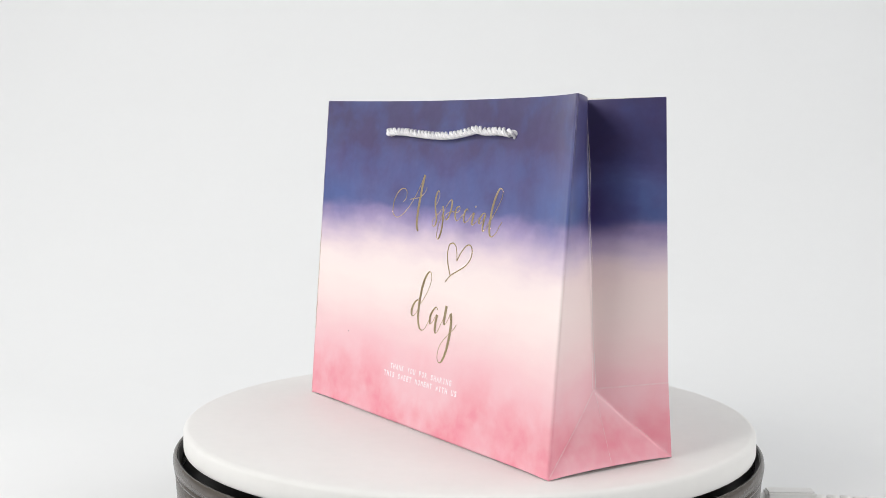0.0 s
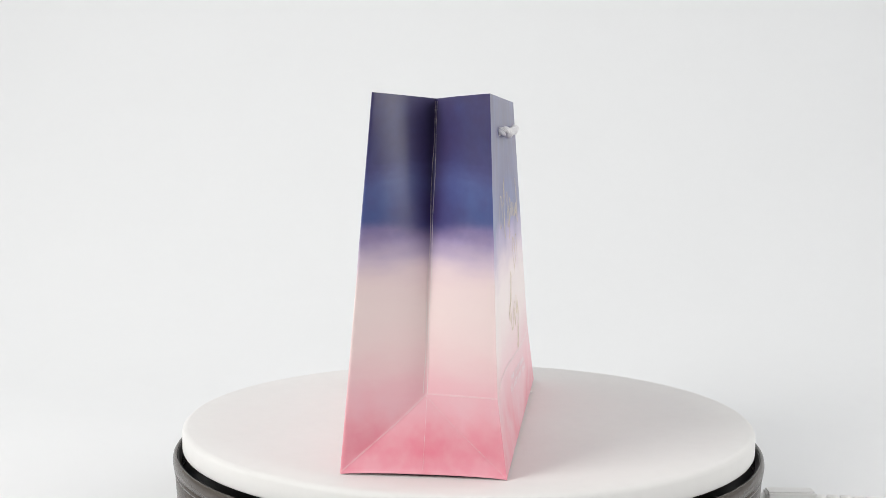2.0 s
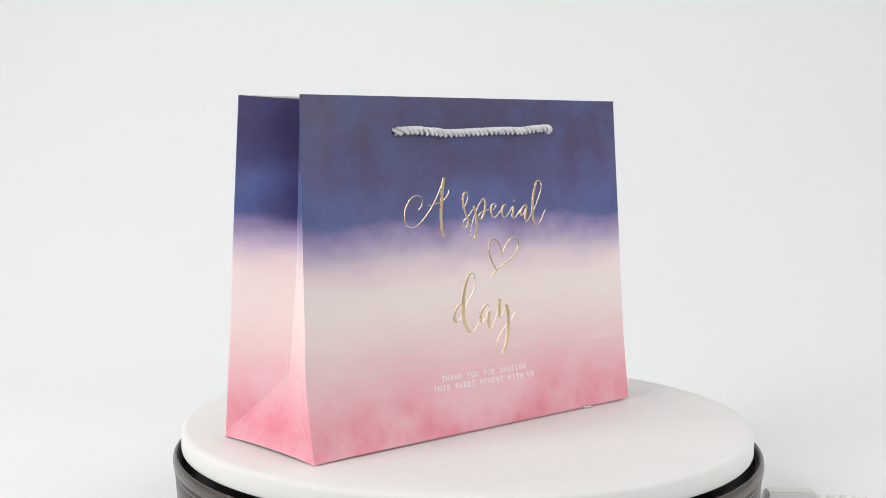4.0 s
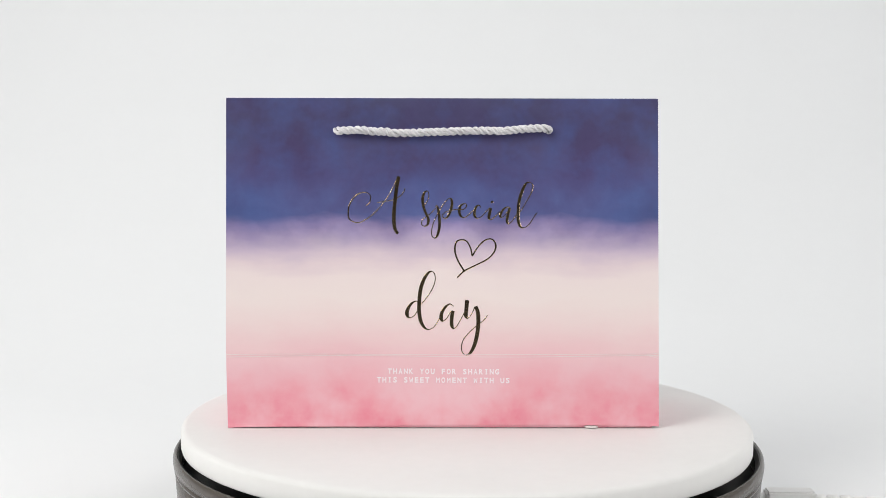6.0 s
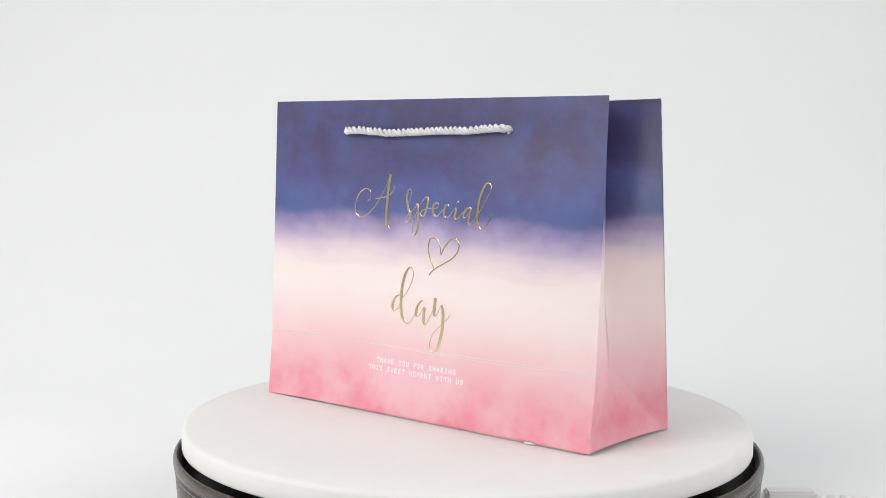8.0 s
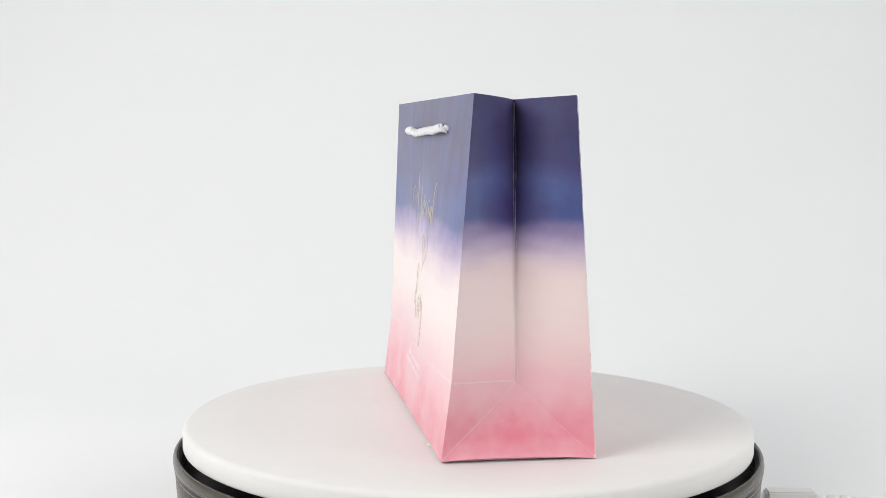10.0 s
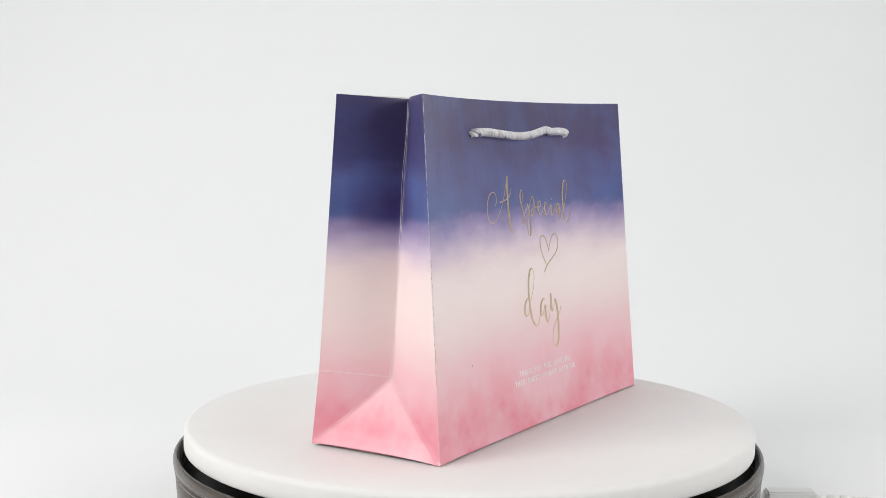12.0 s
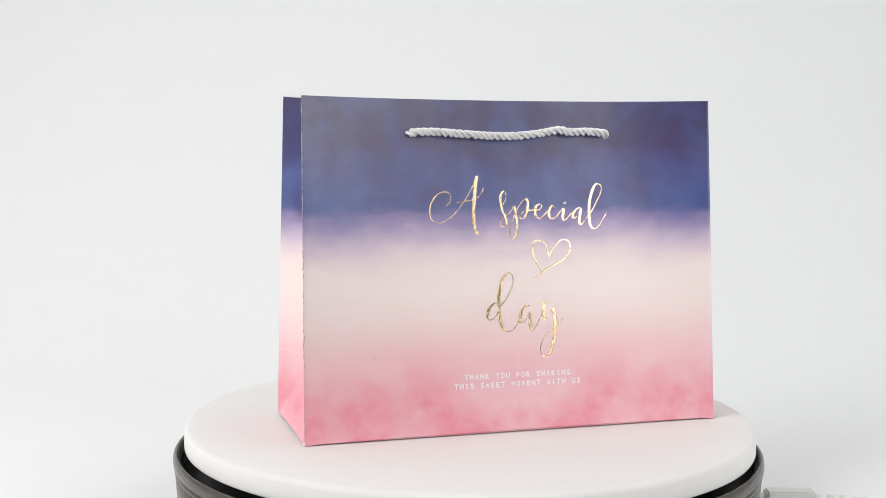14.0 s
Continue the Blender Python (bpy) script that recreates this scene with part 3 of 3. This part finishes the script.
def rope(surface, panel, bends):
    """A three-strand twisted cord handle that lies on a face between two holes. bends: (across, up, off the face) in millimetres."""
    for u, h, _ in (bends[0], bends[-1]):
        part("hole", hole(surface, u, h), RECESS, panel, "black disc for the shade inside a punched hole", False)
    handle = new("handle")
    handle.parent = panel.parent
    tagged(handle, "twisted white satin cord handle")
    way = spline(bends, 24)
    pts = []
    for u, h, off in way:
        s, t = on_face(surface, u, h)
        pts.append((surface(s, t) + normal_at(surface, s, t) * off / 1000, normal_at(surface, s, t)))
    length = [0.0]
    for (a, _), (b, _) in zip(pts, pts[1:]):
        length.append(length[-1] + (b - a).length)
    for strand in range(3):
        for yarn in range(6):
            line = []
            for k, (p, n) in enumerate(pts):
                d = (pts[min(k + 1, len(pts) - 1)][0] - pts[max(k - 1, 0)][0]).normalized()
                up = n.cross(d).normalized()
                out = d.cross(up).normalized()
                a = 2 * math.pi * (length[k] / 0.0112 + strand / 3) + 0.35 * math.sin(length[k] * 210 + strand)
                b = a + 2 * math.pi * (length[k] / 0.0125 + yarn / 6)
                mid = p + 0.00142 * (math.cos(a) * up + math.sin(a) * out)
                line.append(mid + 0.00080 * (math.cos(b) * up + math.sin(b) * out))
            part("strand", tube(line, 0.00038, 6), CORD, handle, "", True)


def hole(surface, u, h):
    """A punched hole that the cord passes through; a black disc paints the shade inside it."""
    bm = bmesh.new()
    s, t = on_face(surface, u, h)
    p, n = surface(s, t), normal_at(surface, s, t)
    side = n.cross(Vector((0, 0, 1))).normalized()
    up = side.cross(n)
    rings = [[bm.verts.new(p + r * (math.cos(2 * math.pi * k / 24) * side + math.sin(2 * math.pi * k / 24) * up) + n * z) for k in range(24)] for r, z in ((0.0019, 0.00008), (0.0018, 0.0002), (0.0001, 0.0002))]
    ring_faces(bm, rings)
    return bm


def gift_bag():
    bag = tagged(new("gift_bag"), "paper gift bag with indigo to pink wash on white platter", "gift bag")
    front = part("front_panel", sheet(face_a, 60, 60, [1 - 0.003 * k for k in range(1, 9)]), (PRINT, PAPER), bag, "", False)
    back = part("back_panel", sheet(face_b, 60, 64), (BACK_PRINT, PAPER), bag, "", False)
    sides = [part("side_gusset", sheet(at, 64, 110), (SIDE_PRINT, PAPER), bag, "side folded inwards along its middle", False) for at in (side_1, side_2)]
    bm = bmesh.new()
    low = [Vector((p.x, p.y, 0.0005)) for p in (*A_FOOT, *B_FOOT)]
    mid = sum(low, Vector()) / 4
    rings = [[bm.verts.new(p.lerp(mid, 0.03) + Vector((0, 0, dz))) for p in low] for dz in (0, 0.0012)]
    ring_faces(bm, rings)
    bm.faces.new(rings[0])
    bm.faces.new(rings[1])
    part("bottom_board", bm, PRINT, bag, "stiff pink card bottom")

    lettering(face_a, front, 4.3, 4.0, -0.9, -0.55, -0.021)
    lettering(face_b, back, 0.0, 1.2, 0.6, -0.6)
    rope(face_a, front, [(-64, 177.4, -1.5), (-63.2, 177.6, 1.6), (-60, 177.8, 3.2), (-50, 178.0, 3.2), (-38, 177.3, 3.4), (-22, 176.2, 3.6), (-5, 175.6, 3.8), (10, 176.4, 3.8), (22, 178.2, 3.6), (30, 179.4, 3.8), (38, 178.4, 3.4), (50, 178.6, 3.2), (59, 177.8, 3.0), (61.4, 177.2, 1.4), (61.8, 177.0, -1.5)])
    rope(face_b, back, [(-64, 178.4, -1.5), (-63, 178.5, 1.6), (-60, 178.5, 3.2), (-50, 178.9, 3.2), (-42, 178.0, 3.6), (-35, 177.9, 3.8), (-28, 177.0, 3.6), (-12, 177.4, 3.3), (5, 178.0, 3.3), (22, 178.4, 3.4), (34, 178.2, 3.5), (46, 179.2, 3.3), (58, 179.9, 3.2), (62.6, 179.2, 1.6), (63.4, 178.9, -1.5)])

    # fold lines, pale where the print has cracked
    line = [k / 40 for k in range(41)]
    for dt in (-0.0028, 0.0028):
        part("crease", ribbon(face_b, [(s, FOLD_T + dt + 0.0012 * math.sin(9 * s + 300 * dt)) for s in line], 0.00040, 0.00008, 0.00008), SCORE, back, "pale cracked fold line", False)
    for drop in (-0.010, -0.004, 0.007):
        part("crease", ribbon(face_b, [(0.955 + 0.043 * k, FOLD_T - 0.001 + drop * k * k) for k in line], 0.00034, 0.0001, 0.00008), SCORE, back, "short wrinkle at the end of the fold", False)
    for side, at in zip(sides, (side_1, side_2)):
        far = at is side_2
        fold = [
            (0.00100, [(0.006 + 0.494 * k, 0.004 + 0.199 * k) for k in line]),
            (0.00075, [(0.994 - 0.494 * k, 0.004 + 0.199 * k) for k in line]),
            (0.00105, [((0.5 * k) if far else (1 - 0.5 * k), 0.216 - 0.010 * k) for k in line]),
        ]
        for ds in (-0.011, 0.011):
            part("crease", ribbon(at, [(0.5 + ds + 0.004 * math.sin(17 * k + 90 * ds), 0.207 + 0.785 * k) for k in line], 0.00042, 0.00012, 0.00008), VALLEY, side, "white cracked line along the inward fold", False)
        if not far:
            part("crease", ribbon(at, [(0.5 + 0.01 * k, 0.01 + 0.185 * k) for k in line], 0.00022, 0.00006, 0.00003), FOLD, side, "faint cracked line down the foot", False)
        for broad, path in fold:
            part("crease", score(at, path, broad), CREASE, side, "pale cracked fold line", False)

    # the corner edge that has worn through to the card
    ends = [edge_a(0, 0.004 + 0.992 * k / 90) for k in range(91)]
    part("edge_wear", tube(ends, lambda k: 0.00027 + 0.00016 * noise.noise(Vector((0, 0, 40 * k))), 6), FOLD, front, "worn pale paper edge", True)
    rng = random.Random(5)
    bm = bmesh.new()
    for k in range(34):
        t = 0.22 + 0.34 * (k + rng.random()) / 34
        p = edge_a(0, t) + Vector((-0.0001 + 0.0005 * rng.random(), -0.0002, 0))
        made = bmesh.ops.create_icosphere(bm, subdivisions=1, radius=1)["verts"]
        rx, rz = 0.00022 + 0.00022 * rng.random(), 0.0003 + 0.0007 * rng.random()
        for v in made:
            v.co = p + Vector((v.co.x * rx, v.co.y * 0.00022, v.co.z * rz))
    part("edge_flecks", bm, BARE_CARD, front, "bare tan card showing through the worn edge", True)
    bm = bmesh.new()
    bmesh.ops.create_icosphere(bm, subdivisions=2, radius=1)
    for v in bm.verts:
        w = 1 + 0.4 * noise.noise(v.co * 2.7)
        v.co = edge_a(0, 0.008) + Vector((0.0006 * w * v.co.x, 0.0005 * w * v.co.y, 0.0010 * w * v.co.z))
    part("frayed_corner", bm, PAPER, front, "frayed white paper corner", True)
    # a speck of dirt on the front
    s, t = on_face(face_a, -89.0, 47.5)
    bm = bmesh.new()
    bmesh.ops.create_icosphere(bm, subdivisions=2, radius=0.00032)
    bmesh.ops.translate(bm, verts=bm.verts[:], vec=face_a(s, t))
    part("speck", bm, RECESS, front, "tiny dark speck on the print", True)

    bm = bmesh.new()
    bmesh.ops.create_icosphere(bm, subdivisions=3, radius=1)
    for v in bm.verts:
        w = 1 + 0.18 * noise.noise(v.co * 2.1)
        v.co = Vector((-0.0735 + 0.0042 * w * v.co.x, 0.0335 + 0.0032 * w * v.co.y, 0.0009 + 0.0009 * v.co.z))
    part("adhesive_dab", bm, PUTTY, bag, "white adhesive dab under the bottom edge", True)
    return bag


bag = gift_bag()


# ---------------------------------------------------------------- what turns
def motions():
    speed, begin = -20.443, -55.25
    steps = [0.5 * k for k in range(29)]
    walk(platter, [(t, pose(0, 0, 0, 0, 0, speed * t)) for t in steps])
    walk(bag, [(t, pose(0, 0, 0, 0, 0, begin + speed * t)) for t in steps])


motions()
